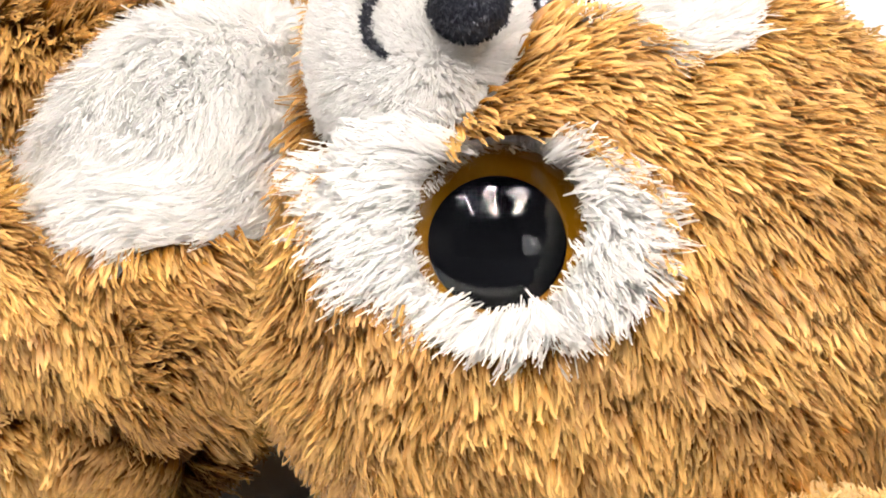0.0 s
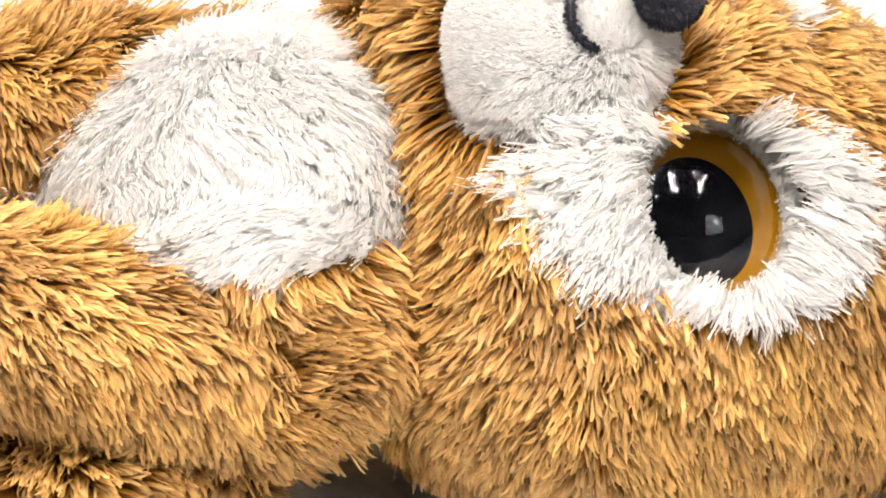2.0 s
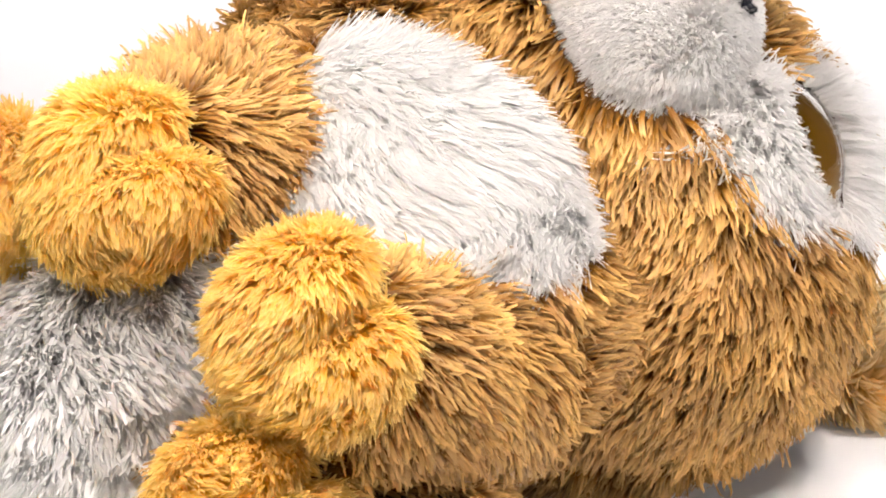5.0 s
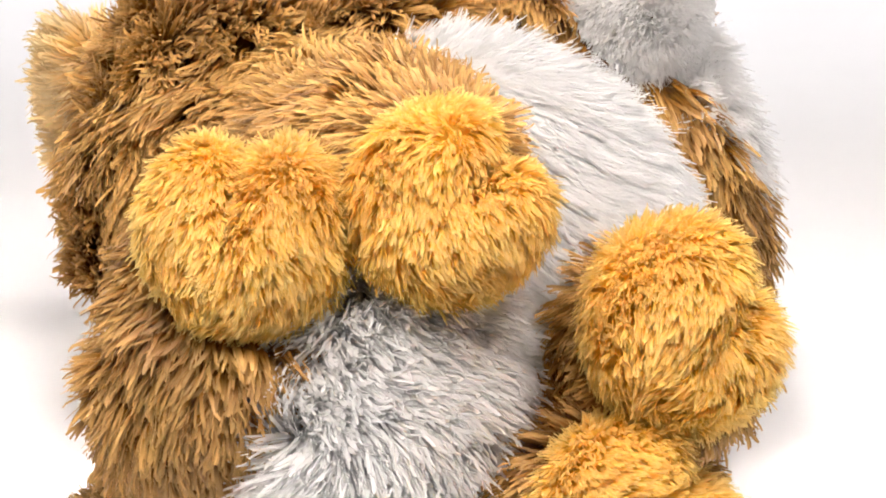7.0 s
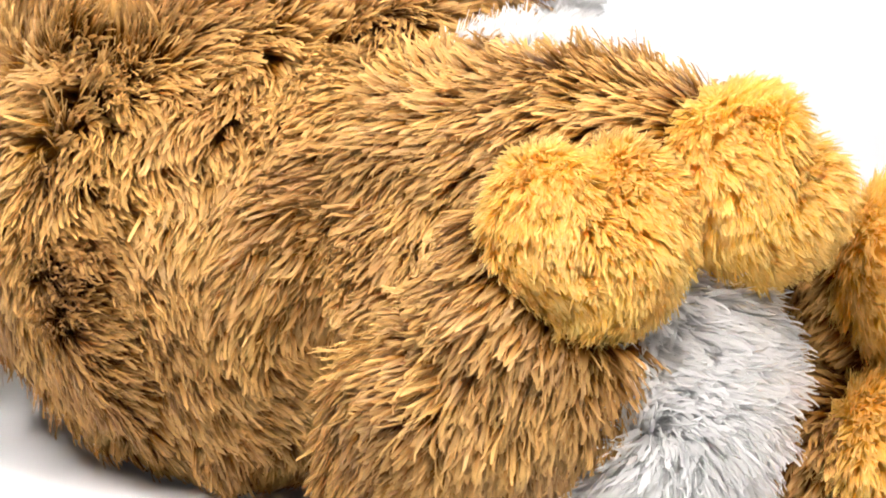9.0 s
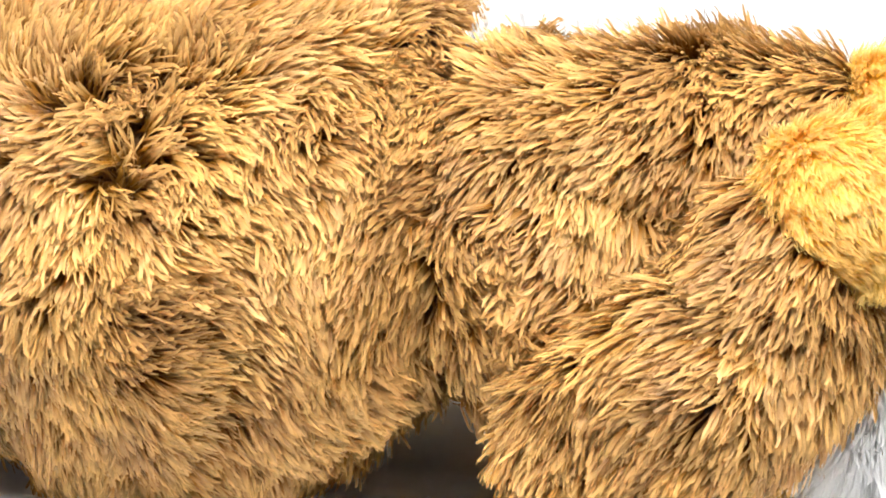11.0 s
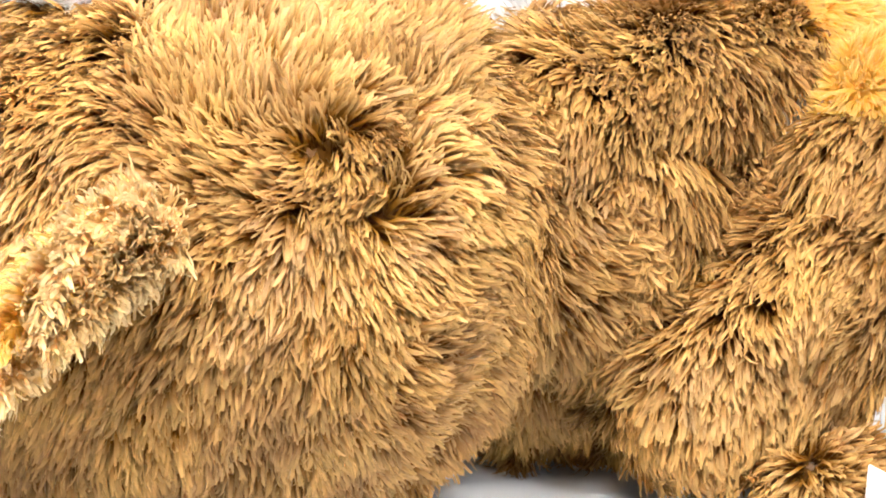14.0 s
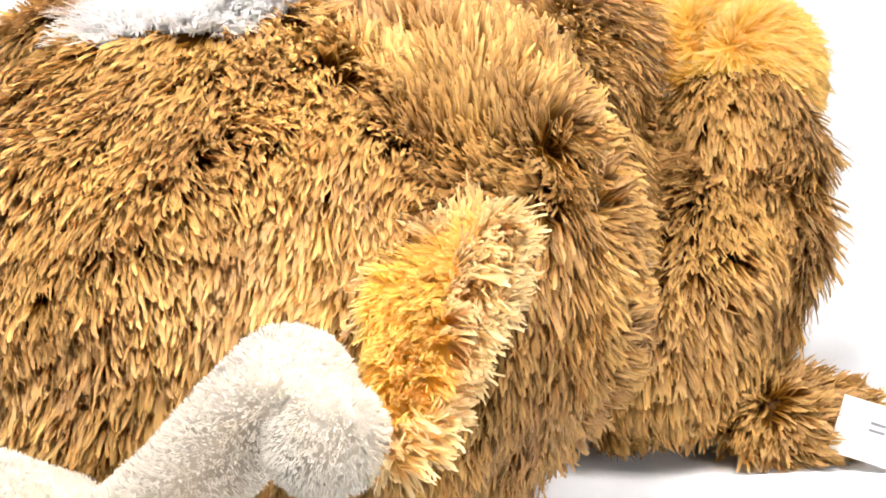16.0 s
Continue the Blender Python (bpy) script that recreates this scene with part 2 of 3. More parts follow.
def furry(name, key, sf, mat, parent, density, length, width, flow, lean=1.1, per=7, gather=0.5, seed=1, mask=None,
          label="", trim=True, swirl=0.55, cut=None):
    """A stuffed form with its pile: the cloth and every fibre in one mesh. density: fibres per square millimetre."""
    count = int(sf.area.sum() * 1e6 * density / per)
    p, n = sf.sample(count)
    keep = np.ones(len(p), dtype=bool)
    if trim:
        keep &= ~buried(p, key, -0.001 if key == "body" else 0.0)
    keep &= p[:, 2] > 0.001 - LIFT
    if mask is not None:
        keep &= mask(p + rng.normal(0, 0.0008, p.shape))
    p, n = p[keep], n[keep]
    fl = flow(p, n) + waves(seed + 50, 0.05)(p) * swirl + waves(seed + 90, 0.018)(p) * swirl * 0.45
    v, quads, al = strands(p, n, fl, length, width, lean, per, gather, seed, 0.06 if mat is WHITE else 0.15)
    q = sf.q
    if mask is not None and cut:
        q = q[cut(sf.v[q].mean(1))]
    nb = len(sf.v)
    loops = np.concatenate([q.ravel(), quads + nb])
    nq = len(q) + len(quads) // 4
    totals = np.full(nq, 4)
    starts = np.concatenate([[0], np.cumsum(totals)[:-1]])
    # brown cloth gets the dark root colour, painting shade where pile is thin or bare
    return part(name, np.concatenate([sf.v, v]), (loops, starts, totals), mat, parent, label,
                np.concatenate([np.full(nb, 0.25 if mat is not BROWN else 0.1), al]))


def towards(x, y, z):
    d = np.array([x, y, z], dtype=float)
    return lambda p, n: np.broadcast_to(d, p.shape)


def away(x, y, z, droop=0.35):
    c = np.array([x, y, z]) * MM
    return lambda p, n: unit(p - c) + np.array([0, 0, -droop])


def inside_outline(u, v, outline):
    hit = np.zeros(len(u), dtype=bool)
    for (x0, y0), (x1, y1) in zip(outline, outline[1:] + outline[:1]):
        cross = (y0 > v) != (y1 > v)
        hit ^= cross & (u < (x1 - x0) * (v - y0) / ((y1 - y0) or 1e-9) + x0)
    return hit


# ---- the photo box: sweep, hood, front curtain ----
def sweep():
    prof = [(-0.2, 0.0)] + [(0.9 + 0.35 * math.sin(a), 0.35 - 0.35 * math.cos(a)) for a in np.linspace(0, math.pi / 2, 14)] + [(1.25, 1.3)]
    v, f = [], []
    for x in (-1.4, 1.4):
        v += [(x, y, z) for y, z in prof]
    n = len(prof)
    for x in (-1.4, 1.4):
        v += [(x, y + 0.004, z - 0.004) for y, z in prof]
    for i in range(n - 1):
        f += [(i, i + n, i + n + 1, i + 1), (i + 2 * n, i + 2 * n + 1, i + 3 * n + 1, i + 3 * n)]
    f += [(0, 2 * n, 3 * n, n), (n - 1, 2 * n - 1, 4 * n - 1, 3 * n - 1)]
    ob = part("ground", v, f, SWEEP, None)
    return tagged(ob, "seamless white sweep under and behind the plush toy", "backdrop", kind="structure")


def slab(name, lo, hi, mat, label, category):
    x0, y0, z0 = lo
    x1, y1, z1 = hi
    v = [(x, y, z) for x in (x0, x1) for y in (y0, y1) for z in (z0, z1)]
    f = [(0, 1, 3, 2), (4, 6, 7, 5), (0, 4, 5, 1), (2, 3, 7, 6), (0, 2, 6, 4), (1, 5, 7, 3)]
    ob = part(name, v, f, mat, None, smooth=False)
    return tagged(ob, label, category, kind="structure")


sweep()
slab("floor", (-1.4, -1.30, -0.045), (1.4, -0.201, -0.03), HOOD, "dark bare table in front of the white sweep", "table")
slab("wall_front", (-1.4, -1.32, -0.005), (1.4, -1.30, 1.0), HOOD, "dark curtain closing the front of the photo box", "curtain")
slab("ceiling", (-1.4, -1.30, 0.60), (1.4, 0.25, 0.62), HOOD, "dark hood over the turntable carrying led strips", "ceiling")


def box_mesh(lo, hi):
    v = [(x, y, z) for x in (lo[0], hi[0]) for y in (lo[1], hi[1]) for z in (lo[2], hi[2])]
    return v, [(0, 1, 3, 2), (4, 6, 7, 5), (0, 4, 5, 1), (2, 3, 7, 6), (0, 2, 6, 4), (1, 5, 7, 3)]


def led_strip():
    """A board under the hood with two rows of small glowing leds."""
    top = new("led_strip")
    tagged(top, "led strip with two rows of glowing dots under dark hood", "light strip", "led strips under the hood")
    part("board", *box_mesh((-0.04, -0.23, 0.0), (0.04, 0.23, 0.004)), HOOD, top, smooth=False)
    v, f = box_mesh((-0.0075, -0.0075, -0.0006), (0.0075, 0.0075, 0.0))
    first = part("led", v, f, LED, top, smooth=False)
    for k in range(24):
        ob = first if k == 0 else new("led", first.data)
        ob.parent = top
        ob.location = (0.025 if k % 2 else -0.025, -0.198 + 0.036 * (k // 2), 0)
    return top


def led_chain():
    """A short chain of leds looped between the strips."""
    top = new("led_chain")
    tagged(top, "looped chain of small glowing led dots under dark hood", "light chain")
    v, f = box_mesh((-0.005, -0.005, -0.0006), (0.005, 0.005, 0.0))
    first = part("led", v, f, LED, top, smooth=False)
    for k in range(18):
        ob = first if k == 0 else new("led", first.data)
        ob.parent = top
        ob.location = (-0.25 + 0.028 * k, -0.20 - 0.13 * math.sin(math.pi * k / 17), 0.598)
    return top


def pane_panel():
    """Four dim glowing panes round one small lamp, added on the curtain beside the camera for the eye's reflection."""
    top = new("pane_panel")
    tagged(top, "grey four-pane panel with one small glowing lamp on dark curtain", "panel")
    v, f = box_mesh((-0.15, 0, -0.15), (0.15, 0.01, 0.15))
    for px, pz in ((-0.17, -0.17), (0.17, -0.17), (-0.17, 0.17), (0.17, 0.17)):
        part("pane", v, f, PANE, top, smooth=False).location = (px, 0, pz)
    part("lamp", *box_mesh((-0.07, 0.002, -0.07), (0.07, 0.02, 0.07)), PANEL_LAMP, top, smooth=False)
    top.location = (1.0, -1.297, 0.40)
    return top


led_chain()
pane_panel()
strip = led_strip()
strip.location = (STRIPS[0], -0.42, 0.593)
for sx in STRIPS[1:]:
    copy_thing(strip, pose(sx, -0.42, 0.593))


# ---- the plush deer ----
deer = new("plush_deer")
tagged(deer, "brown and white plush deer with yellow hooves lying on its side", "plush toy")

def head_shape(d):
    """Full cheeks, a flatter brow and crown, cut under the nape."""
    g = np.ones(d.shape[:-1])
    for way, amount, tight in (((-0.35, -0.85, -0.4), 0.08, 0.12), ((0.5, 0.5, -0.6), -0.03, 0.15), ((0.45, -0.75, -0.45), 0.07, 0.12), ((0.6, -0.45, 0.65), -0.10, 0.12),
                               ((0.5, 0.5, 0.5), 0.05, 0.1), ((-0.65, 0.25, -0.75), -0.17, 0.12), ((-0.65, -0.35, -0.75), -0.03, 0.10)):
        g += amount * np.exp(-((1 - d @ unit(np.array(way))) / tight))
    return g


def body_shape(d):
    """Raised off the table beside the neck on both sides."""
    g = np.ones(d.shape[:-1])
    for way, amount, tight in (((0.45, 0.55, -0.75), -0.22, 0.14), ((0.5, -0.5, -0.75), -0.14, 0.12)):
        g += amount * np.exp(-((1 - d @ unit(np.array(way))) / tight))
    return g


def front(g):
    """1 on the side of the face, 0 on the side of the nape."""
    return np.clip((0.0 - g[..., 1]) / 0.03, 0, 1)


def head_under(g):
    """The head is cut away under the neck, so that light passes below it."""
    g[..., 0] = np.maximum(g[..., 0], -0.006 - front(g) * 0.014 + np.maximum(0, 0.034 - g[..., 2]) * (0.6 - 0.2 * front(g)) - 0.05 * (g[..., 2] > 0.032))
    return g


def body_under(g):
    """The chest slopes up from the table to the neck."""
    lift = (0.026 * front(g) + 0.006) * np.clip((g[..., 0] + 0.070) / 0.02, 0, 1) - LIFT
    g[..., 2] = np.maximum(g[..., 2], lift)
    g[..., 0] = np.where(g[..., 2] < 0.032, np.minimum(g[..., 0], -0.009 - front(g) * 0.018 - (0.032 - g[..., 2]) * 1.1), g[..., 0])
    return g


S = {}
S["head"] = ellipsoid("head", (41, -26, 57), (84, 77, 68), 2.0, 3, 64, 90, head_shape, flat_x=-20, form=head_under)
S["body"] = ellipsoid("body", (-41, 2.5, 52), (44, 52, 51), 2.0, 4, 56, 72, body_shape, form=body_under)
S["rump"] = ellipsoid("rump", (-84, 48, 43), (29, 27, 31), 1.5, 5)
S["flank"] = ellipsoid("flank", (-78, -8, 13), (36, 24, 17), 1.0, 25, 36, 44)
S["leg_a"] = tube("leg_a", [(-46, 60, 22, 20), (-60, 71, 34, 22), (-78, 79, 50, 19.5), (-81, 79, 66, 17.5), (-88, 79, 79, 14)], 1.5, 6)
S["leg_b"] = tube("leg_b", [(-30, 24, 80, 21), (-68, 33, 86, 18.5), (-100, 40, 89, 14)], 1.2, 7)
S["leg_c"] = tube("leg_c", [(-38, -26, 47, 21.5), (-75, -22, 43, 19), (-103, -13, 51, 17), (-120, -4, 59, 14)], 1.2, 8)
S["leg_d"] = tube("leg_d", [(-65, 15, 18, 20), (-105, 12, 22, 17), (-122, 11, 24, 15)], 1.2, 9)


def hoof_shape(axis, cleft):
    a, c = unit(np.array(axis, float)), np.array(cleft, float)
    c = unit(c - a * (c @ a))
    s = np.cross(a, c)
    def shape(d):
        da, dc, ds = d @ a, d @ c, d @ s
        groove = np.exp(-(ds / 0.34) ** 2) * np.clip(0.4 + 0.8 * dc + 0.3 * da, 0, 1)
        return 1.08 - 0.5 * groove
    return shape


HOOVES = {
    "hoof_a": ((-93, 79, 82), (18, 18, 18), (-0.79, 0.61, 0.1), (0, 0, 1)),
    "hoof_b": ((-112, 42, 89), (17.5, 18, 18), (-0.9, 0.3, 0.25), (-0.3, -0.7, 0.65)),
    "hoof_c": ((-134, -1, 64), (17, 17.5, 18.5), (-0.95, -0.2, 0.1), (-0.1, -0.85, 0.5)),
    "hoof_d": ((-137, 10, 26), (17.5, 18, 17.5), (-0.95, 0.1, 0.2), (0, -0.8, 0.6)),
}
for key, (c, r, axis, cleft) in HOOVES.items():
    S[key] = ellipsoid(key, c, r, 0.8, 11, 40, 56, hoof_shape(axis, cleft))
EAR_BASE, EAR_TIP = np.array((111, 25, 79)) * MM, np.array((161, 13, 46)) * MM
EAR_AXIS = unit(EAR_TIP - EAR_BASE)
EAR_IN = unit(np.array((0.90, -0.35, 0.2)) - EAR_AXIS * (np.array((0.90, -0.35, 0.2)) @ EAR_AXIS))
EAR_IN = unit(0.94 * EAR_IN + 0.34 * unit(np.array((0.28, -0.96, 0)) - EAR_AXIS * (np.array((0.28, -0.96, 0)) @ EAR_AXIS)))
EAR_SIDE = np.cross(EAR_AXIS, EAR_IN)


def folded_ear(key):
    """A stuffed leaf whose two long edges curl up round a crease."""
    s, ph = np.linspace(0, 1, 40), -np.linspace(0, 2 * np.pi, 48, endpoint=False)
    half = 12.8 * MM * np.clip(np.sin(np.pi * (0.10 + 0.90 * s) ** 0.8), 0.02, 1) ** 0.7
    u = half[:, None] * np.cos(ph)
    w = 0.42 * half[:, None] * np.sin(ph) + 0.5 * u * u / 0.0135
    mid = EAR_BASE + (EAR_TIP - EAR_BASE) * s[:, None] + np.array((0, 0, 0.006)) * np.sin(np.pi * s)[:, None]
    for k in range(4, 40, 6):
        SOLIDS.append((key, mid[k], np.full(3, half[k] * 0.6)))
    return Surface(mid[:, None] + u[..., None] * EAR_SIDE + w[..., None] * EAR_IN)


S["ear_a"] = folded_ear("ear_a")
S["ear_b"] = ellipsoid("ear_b", (98, -110, 9), (16, 15, 11), 1.0, 13)
S["tail"] = tube("tail", [(-48, 88, 5, 7), (-51, 98, 3, 6.5), (-54, 107, 2, 4)], 0.6, 14)
S["muzzle"] = ellipsoid("muzzle", (6, -57, 107), (24.5, 25, 30), 0.6, 15)
S["antler_b"] = tube("antler_b", [(112, -62, 14, 10.5), (134, -50, 15, 10.5), (147, -33, 32, 10.5), (154, -18, 49, 11), (157, -9, 57, 13)], 0.5, 17)
S["antler_tip"] = ellipsoid("antler_b", (165.5, -1, 50.5), (7.5, 12, 12), 0.3, 19, 28, 36)
S["antler_b_tine"] = tube("antler_b", [(128, -58, 20, 10), (142, -75, 28, 11)], 0.5, 18)

EYES = {"eye_b": (np.array((23.2, -92, 77.4)), np.array((0.02, -0.90, 0.43))),
        "eye_a": (np.array((34, -41, 122)), np.array((0.02, -0.35, 0.94)))}
# white patch round each eye, in the eye's own plane: along the head, and across the face
PATCH = [(-38, 14), (-35, -2), (-28, -11), (-17, -16), (-2, -24), (9, -25), (27, -16), (31, -9), (31, 4), (26, 11), (20.5, 14), (13, 17), (4, 17), (-8, 18), (-17, 26), (-26, 28)]
# the same patch on the upper cheek, along and across the head
PATCH_UPPER = [(33, -57), (42, -64), (60, -65), (71, -56), (75, -30), (66, -14), (42, 1), (14, 1), (4, -12), (6, -30), (20, -50)]


MUZZLE = (np.array((6, -57, 107)), np.array((24.5, 25, 30)))


def eye_patch(p):
    off = (((p / MM - MUZZLE[0]) / MUZZLE[1]) ** 2).sum(1) > 0.85
    c, nrm = EYES["eye_b"]
    nrm = unit(nrm)
    e1 = unit(np.array((1, 0, 0)) - nrm * nrm[0])
    d = p / MM - c
    lower = (d @ nrm > -45) & inside_outline(d @ e1, d @ np.cross(nrm, e1), PATCH)
    upper = (p[:, 2] > 0.085) & inside_outline(p[:, 0] / MM, p[:, 1] / MM, PATCH_UPPER)
    return off & (lower | upper)


def eye_hole(p, radius=18.2):
    """Where the domed eyes sit, with no cloth or pile."""
    hit = np.zeros(len(p), dtype=bool)
    for c, nrm in EYES.values():
        nrm = unit(nrm)
        d = p / MM - c
        h = d @ nrm
        hit |= (h > -25) & (np.linalg.norm(d - h[:, None] * nrm, axis=1) < radius)
    return hit


def belly(p):
    x, y, z = (p / MM).T
    return ((z > 65.5 + 0.12 * (x + 40)) & (y < 13)) | (x < -74)


def rump_back(p):
    """The brown side of the rump, above the tail."""
    return (p[:, 0] / MM + 84) * 0.9 + (p[:, 1] / MM - 48) * 0.44 > 4


LONG, WIDE = 0.0112, 0.00066


def off_muzzle(p):
    return (((p / MM - MUZZLE[0]) / MUZZLE[1]) ** 2).sum(1) > 1.12


def neck_clear(p, x):
    """All but the flat face of the head that is sewn to the neck."""
    return (p[:, 0] > x) | (p[:, 2] > 0.10)


def patch_flow(p, n):
    """Outwards from the eye, hanging a little."""
    low = unit(p - np.array((0.023, -0.092, 0.079))) + np.array((-0.1, 0, -0.3))
    high = unit(p - np.array((0.036, -0.037, 0.124))) + np.array((0.2, -0.2, -0.2))
    return np.where(p[:, 2:3] > 0.105, high, low)


def body_flow(p, n):
    """Towards the neck, straight down beside the seam."""
    k = np.clip((-0.024 - p[:, 0]) / 0.02, -0.3, 1)
    return np.stack([0.5 * k, 0 * k, -0.7 + 0 * k], 1)


def head_flow(p, n):
    back = 1 / (1 + np.exp(-(p[:, 1:2] + 0.005) / 0.012))
    whorl = (p - np.array((0.088, 0.040, 0.082))) / 0.03
    whorl = whorl / np.maximum(np.linalg.norm(whorl, axis=1, keepdims=True), 1) + np.array((0, 0, -0.15))
    face = unit(p - np.array((0.010, -0.075, 0.100))) + np.array((-0.05, 0, -0.75))
    way = whorl * back + face * (1 - back)
    way[:, 0] *= np.clip((p[:, 0] + 0.012) / 0.03, 0, 1)
    return way + np.array((0, 0, -0.12))


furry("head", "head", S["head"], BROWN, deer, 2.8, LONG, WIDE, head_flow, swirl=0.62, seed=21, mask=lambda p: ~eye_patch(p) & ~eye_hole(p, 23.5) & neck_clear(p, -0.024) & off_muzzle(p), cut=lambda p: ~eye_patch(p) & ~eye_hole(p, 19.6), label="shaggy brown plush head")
furry("eye_patch", "head", S["head"], WHITE, deer, 4.4, 0.0095, 0.0005, patch_flow, seed=22, mask=lambda p: eye_patch(p) & ~eye_hole(p), cut=lambda p: eye_patch(p) & ~eye_hole(p, 19.6), label="white shaggy fur round the eye", swirl=0.6, lean=0.8)
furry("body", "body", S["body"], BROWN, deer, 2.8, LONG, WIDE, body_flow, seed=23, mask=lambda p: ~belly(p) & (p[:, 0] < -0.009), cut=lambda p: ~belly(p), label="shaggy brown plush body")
furry("belly_patch", "body", S["body"], WHITE, deer, 6.0, 0.0095, 0.00042, towards(-0.6, -0.55, -0.55), seed=24, mask=lambda p: belly(p) & (p[:, 0] < -0.008), cut=belly, label="white shaggy belly fur")
furry("rump_patch", "rump", S["rump"], WHITE, deer, 5.0, 0.0135, 0.0006, away(-84, 48, 75), lean=0.65, swirl=1.4, gather=0.6, seed=25, mask=lambda p: ~rump_back(p), cut=lambda p: ~rump_back(p), label="white shaggy fur tuft between the hind legs")
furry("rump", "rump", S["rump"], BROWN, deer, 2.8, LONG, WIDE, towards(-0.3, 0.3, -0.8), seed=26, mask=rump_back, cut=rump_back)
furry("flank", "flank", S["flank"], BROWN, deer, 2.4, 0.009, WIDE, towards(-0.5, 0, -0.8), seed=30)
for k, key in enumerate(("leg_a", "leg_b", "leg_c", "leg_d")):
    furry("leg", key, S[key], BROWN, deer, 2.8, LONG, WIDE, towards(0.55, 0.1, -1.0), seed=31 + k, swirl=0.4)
for k, key in enumerate(HOOVES):
    c, r, axis, cleft = HOOVES[key]
    furry("hoof", key, S[key], YELLOW, deer, 5.0, 0.0054, 0.00045, away(c[0] - axis[0] * 30, c[1] - axis[1] * 30, c[2] + 20), lean=0.98, seed=41 + k, label="yellow plush cloven hoof", swirl=0.5)


def ear_inner_a(p):
    d = p - EAR_BASE
    u, w, along = d @ EAR_SIDE, d @ EAR_IN, (d @ EAR_AXIS) / np.linalg.norm(EAR_TIP - EAR_BASE)
    return (w > 0.5 * u * u / 0.0135 + 0.001) & (abs(u) < 0.011) & (along > 0.12) & (along < 0.9)


def ear_flow(p, n):
    """From the crease out over the edges, and on towards the tip."""
    u = (p - EAR_BASE) @ EAR_SIDE
    return EAR_AXIS * 0.8 + EAR_SIDE * np.clip(u / 0.009, -1, 1)[:, None]


furry("ear", "ear_a", S["ear_a"], TAN, deer, 3.6, 0.0095, WIDE, ear_flow, seed=51, lean=0.85, mask=lambda p: ~ear_inner_a(p), cut=lambda p: ~ear_inner_a(p), label="pale tan shaggy folded ear")
furry("inner_ear", "ear_a", S["ear_a"], YELLOW, deer, 4.0, 0.006, 0.0005, ear_flow, seed=52, lean=0.8, mask=ear_inner_a, cut=ear_inner_a, label="yellow plush inside of the ear")
furry("ear", "ear_b", S["ear_b"], TAN, deer, 3.0, 0.009, WIDE, towards(0.4, -0.8, 0.1), seed=53)
furry("tail", "tail", S["tail"], BROWN, deer, 4.0, 0.009, WIDE, towards(0.1, 1, 0.0), seed=54, lean=0.85, swirl=0.9)
furry("muzzle", "muzzle", S["muzzle"], WHITE, deer, 12.0, 0.0026, 0.00034, away(12, -86, 118, 0.0), seed=55, lean=0.8, per=5, gather=0.6, label="short white plush muzzle", trim=False)
ant = furry("antler", "antler_b", S["antler_b"], CREAM, deer, 9.0, 0.0014, 0.0003, towards(1, 0.5, 0.3), seed=57, lean=0.5, per=5, label="soft cream plush antler")
furry("antler_tip", "antler_b", S["antler_tip"], CREAM, ant, 9.0, 0.0014, 0.0003, towards(0, 0.2, -1), seed=59, lean=0.6, per=5)
furry("tine", "antler_b", S["antler_b_tine"], CREAM, ant, 9.0, 0.0014, 0.0003, towards(1, -0.5, 0), seed=58, lean=0.5, per=5)


def cap(radius, depth0, depth1, around=64, rings=14):
    """Rings of a dome of the given sphere radius between two polar angles; axis z, millimetres."""
    v, f = [], []
    for i in range(rings + 1):
        a = depth0 + (depth1 - depth0) * i / rings
        for j in range(around):
            b = 2 * math.pi * j / around
            v.append((radius * math.sin(a) * math.cos(b) * MM, radius * math.sin(a) * math.sin(b) * MM, radius * math.cos(a) * MM))
    for i in range(rings):
        for j in range(around):
            k = (j + 1) % around
            f.append((i * around + j, i * around + k, (i + 1) * around + k, (i + 1) * around + j)[::-1])
    return v, f


def disc(radius, z, inner=0.0, around=64):
    v = [(r * math.cos(2 * math.pi * j / around) * MM, r * math.sin(2 * math.pi * j / around) * MM, z * MM) for r in (inner, radius) for j in range(around)]
    return v, [(j, around + j, around + (j + 1) % around, (j + 1) % around) for j in range(around)]


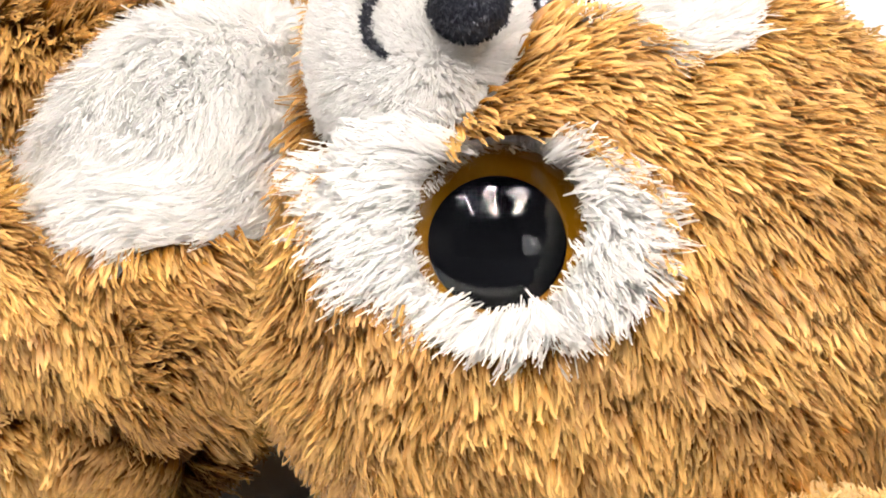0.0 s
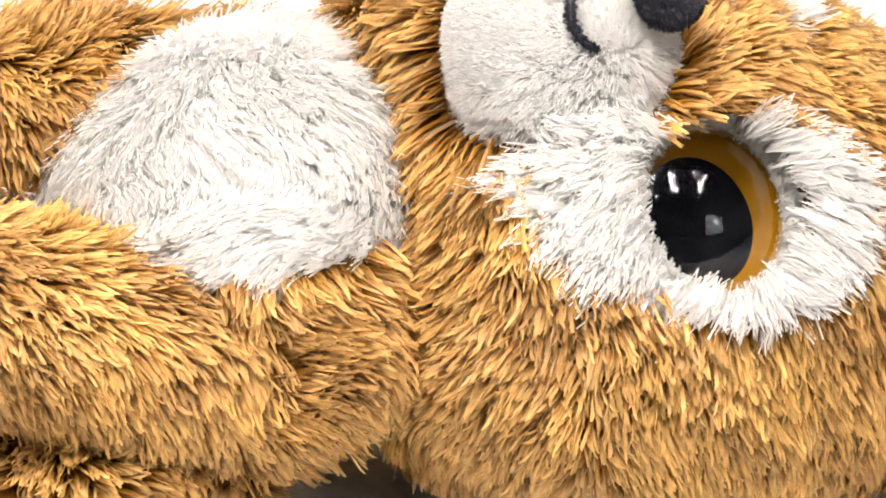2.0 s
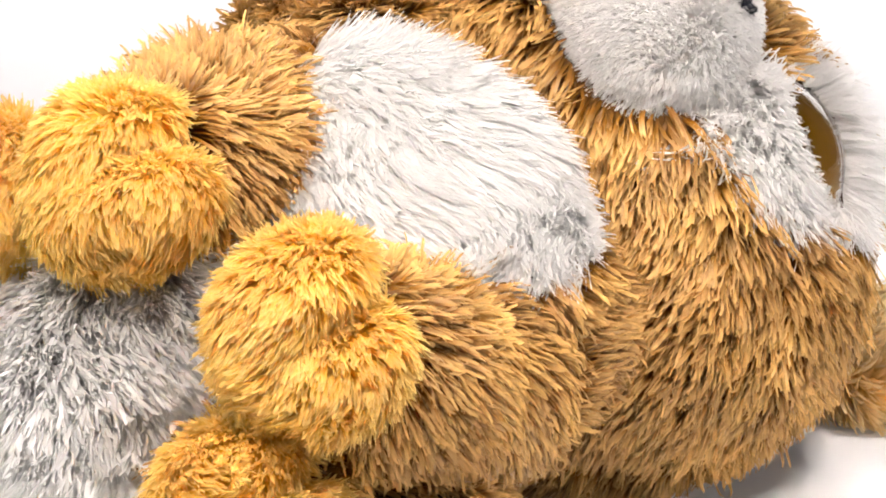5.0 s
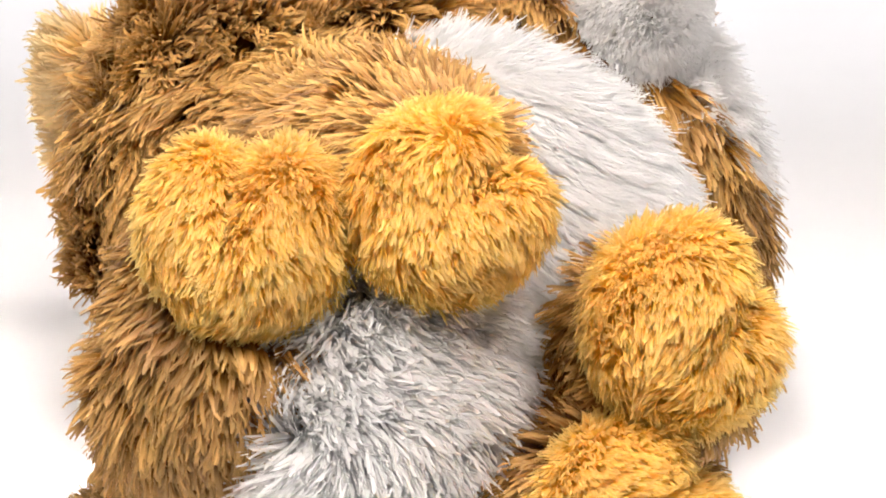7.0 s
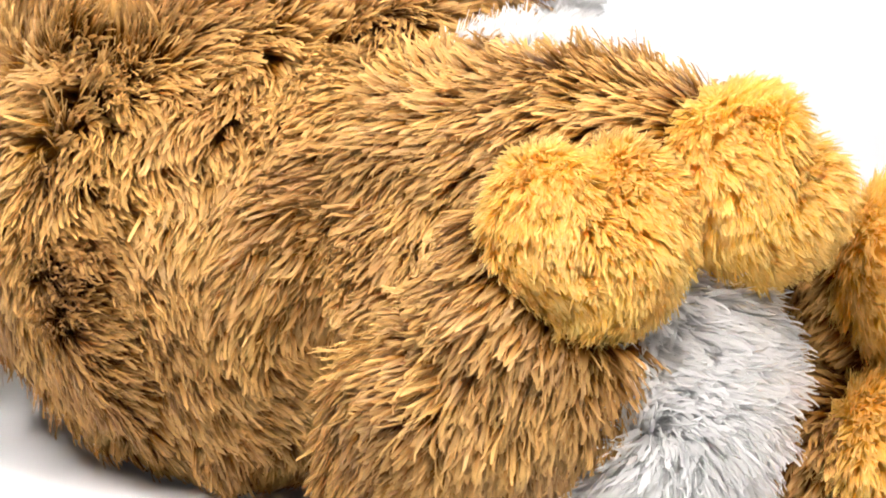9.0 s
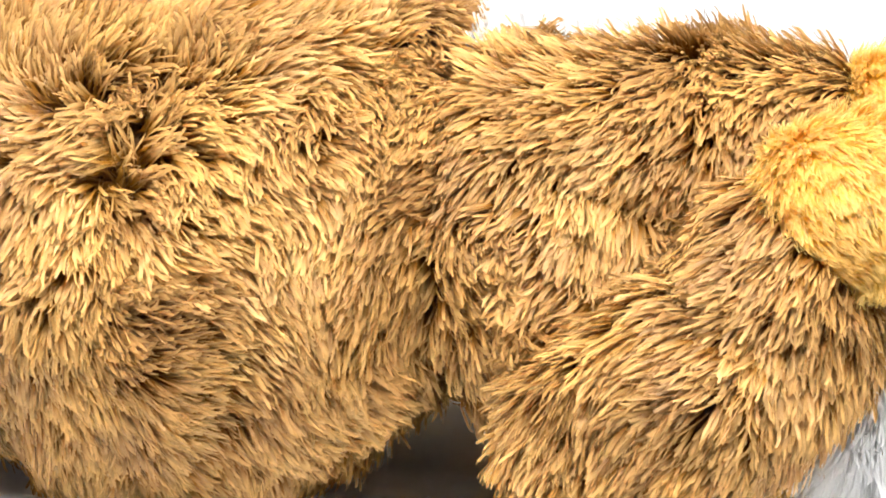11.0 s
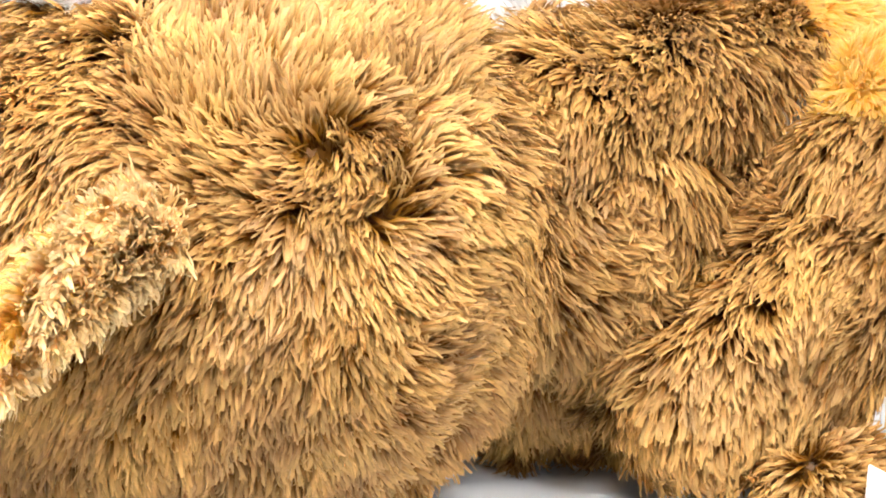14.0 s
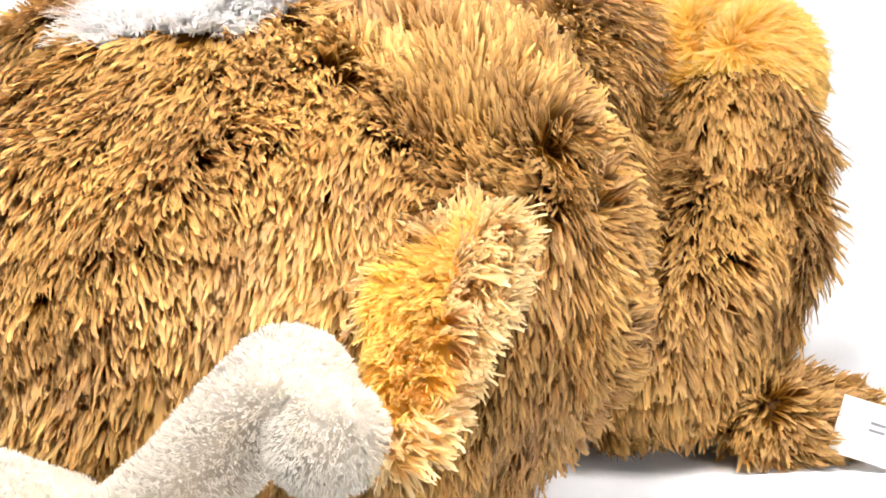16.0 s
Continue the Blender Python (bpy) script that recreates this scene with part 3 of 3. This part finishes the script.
def eye(c, nrm):
    """A clear dome over a painted amber iris and a black pupil."""
    rs = 23.0
    half = math.asin(18.9 / rs)
    rise = rs * math.cos(half)
    m = Matrix.Translation(Vector(c * MM)) @ Vector(nrm).to_track_quat("Z", "Y").to_matrix().to_4x4()
    v, f = cap(rs, 0.002, half)
    dome = part("eye", [(x, y, z - rise * MM) for x, y, z in v], f, CLEAR, deer, "clear glossy dome over an amber plastic eye")
    dome.matrix_local = m
    dome.visible_shadow = False
    v, f = disc(18.8, -0.2, 14.7)
    part("iris", [(x, y, z) if k >= 64 else (x, y - 0.0013, -0.0065) for k, (x, y, z) in enumerate(v)], f, IRIS, dome, "amber brown iris ring")
    v, f = disc(14.8, -6.45, 0.05)
    part("pupil", [(x, y - 0.0013, z) for x, y, z in v], f, PUPIL, dome, "large black pupil")
    ang = np.linspace(0, 2 * np.pi, 64, endpoint=False)
    ring = np.array([[(r * math.cos(a), r * math.sin(a), z) for a in ang] for r, z in ((22.8, -1.4), (21.0, 0.3), (20.2, 0.0), (19.5, -0.8), (19.0, -1.8))]) * MM
    furry("socket", "socket", Surface(ring), WHITE, dome, 9.0, 0.0032, 0.0005, away(0, 0, 0, 0), lean=0.9, seed=70, label="white shaggy rim round the eye", trim=False)
    return dome


for c, nrm in EYES.values():
    eye(c, unit(nrm))

nose_sf = ellipsoid("nose", (16, -84, 124), (8.5, 6, 8), 0.2, 61, 24, 36)
furry("nose", "nose", nose_sf, BLACK, deer, 8.0, 0.0012, 0.0003, towards(0, -0.5, -1), lean=1.0, per=4, seed=62, label="black felt nose", trim=False)
def on_muzzle(x, z, r):
    y = -57 - 25 * math.sqrt(max(0, 1 - ((x - 6) / 24.5) ** 2 - ((z - 107) / 30) ** 2))
    return (6 + (x - 6) * 1.05, -57 + (y + 57) * 1.03, z + 0.4, r)


mouth_sf = tube("mouth", [on_muzzle(*q) for q in ((-1.2, 112, 0.7), (-4, 114, 0.95), (-5.2, 117.5, 1.0), (-4.8, 121, 0.95), (-2.6, 125, 0.8))], 0.1, 63, 20, 10)
furry("mouth", "mouth", mouth_sf, BLACK, deer, 10, 0.0009, 0.00025, towards(1, 0, 0), per=4, seed=64, label="black embroidered smile", trim=False)


# paper tag on the tail
tv, tf = box_mesh((-0.014, -0.0003, -0.008), (0.014, 0.0003, 0.008))
tag = part("tag", tv, tf, PAPER, deer, "small white paper tag on the tail", smooth=False)
tag.matrix_local = pose(-0.040, 0.119, 0.0015, 14, 14, 85)
bv, bf = box_mesh((-0.002, -0.0006, -0.0003), (0.002, 0.0006, 0.0003))
for k in range(2):
    bar = part("print_bar", bv, bf, BARS, tag, smooth=False)
    bar.location = (-0.004, 0, 0.003 - 0.002 * k)


def motions():
    walk(deer, [(0.5 * k, pose(0, 0, LIFT, 0, 0, RATE * 0.5 * k)) for k in range(33)])


motions()
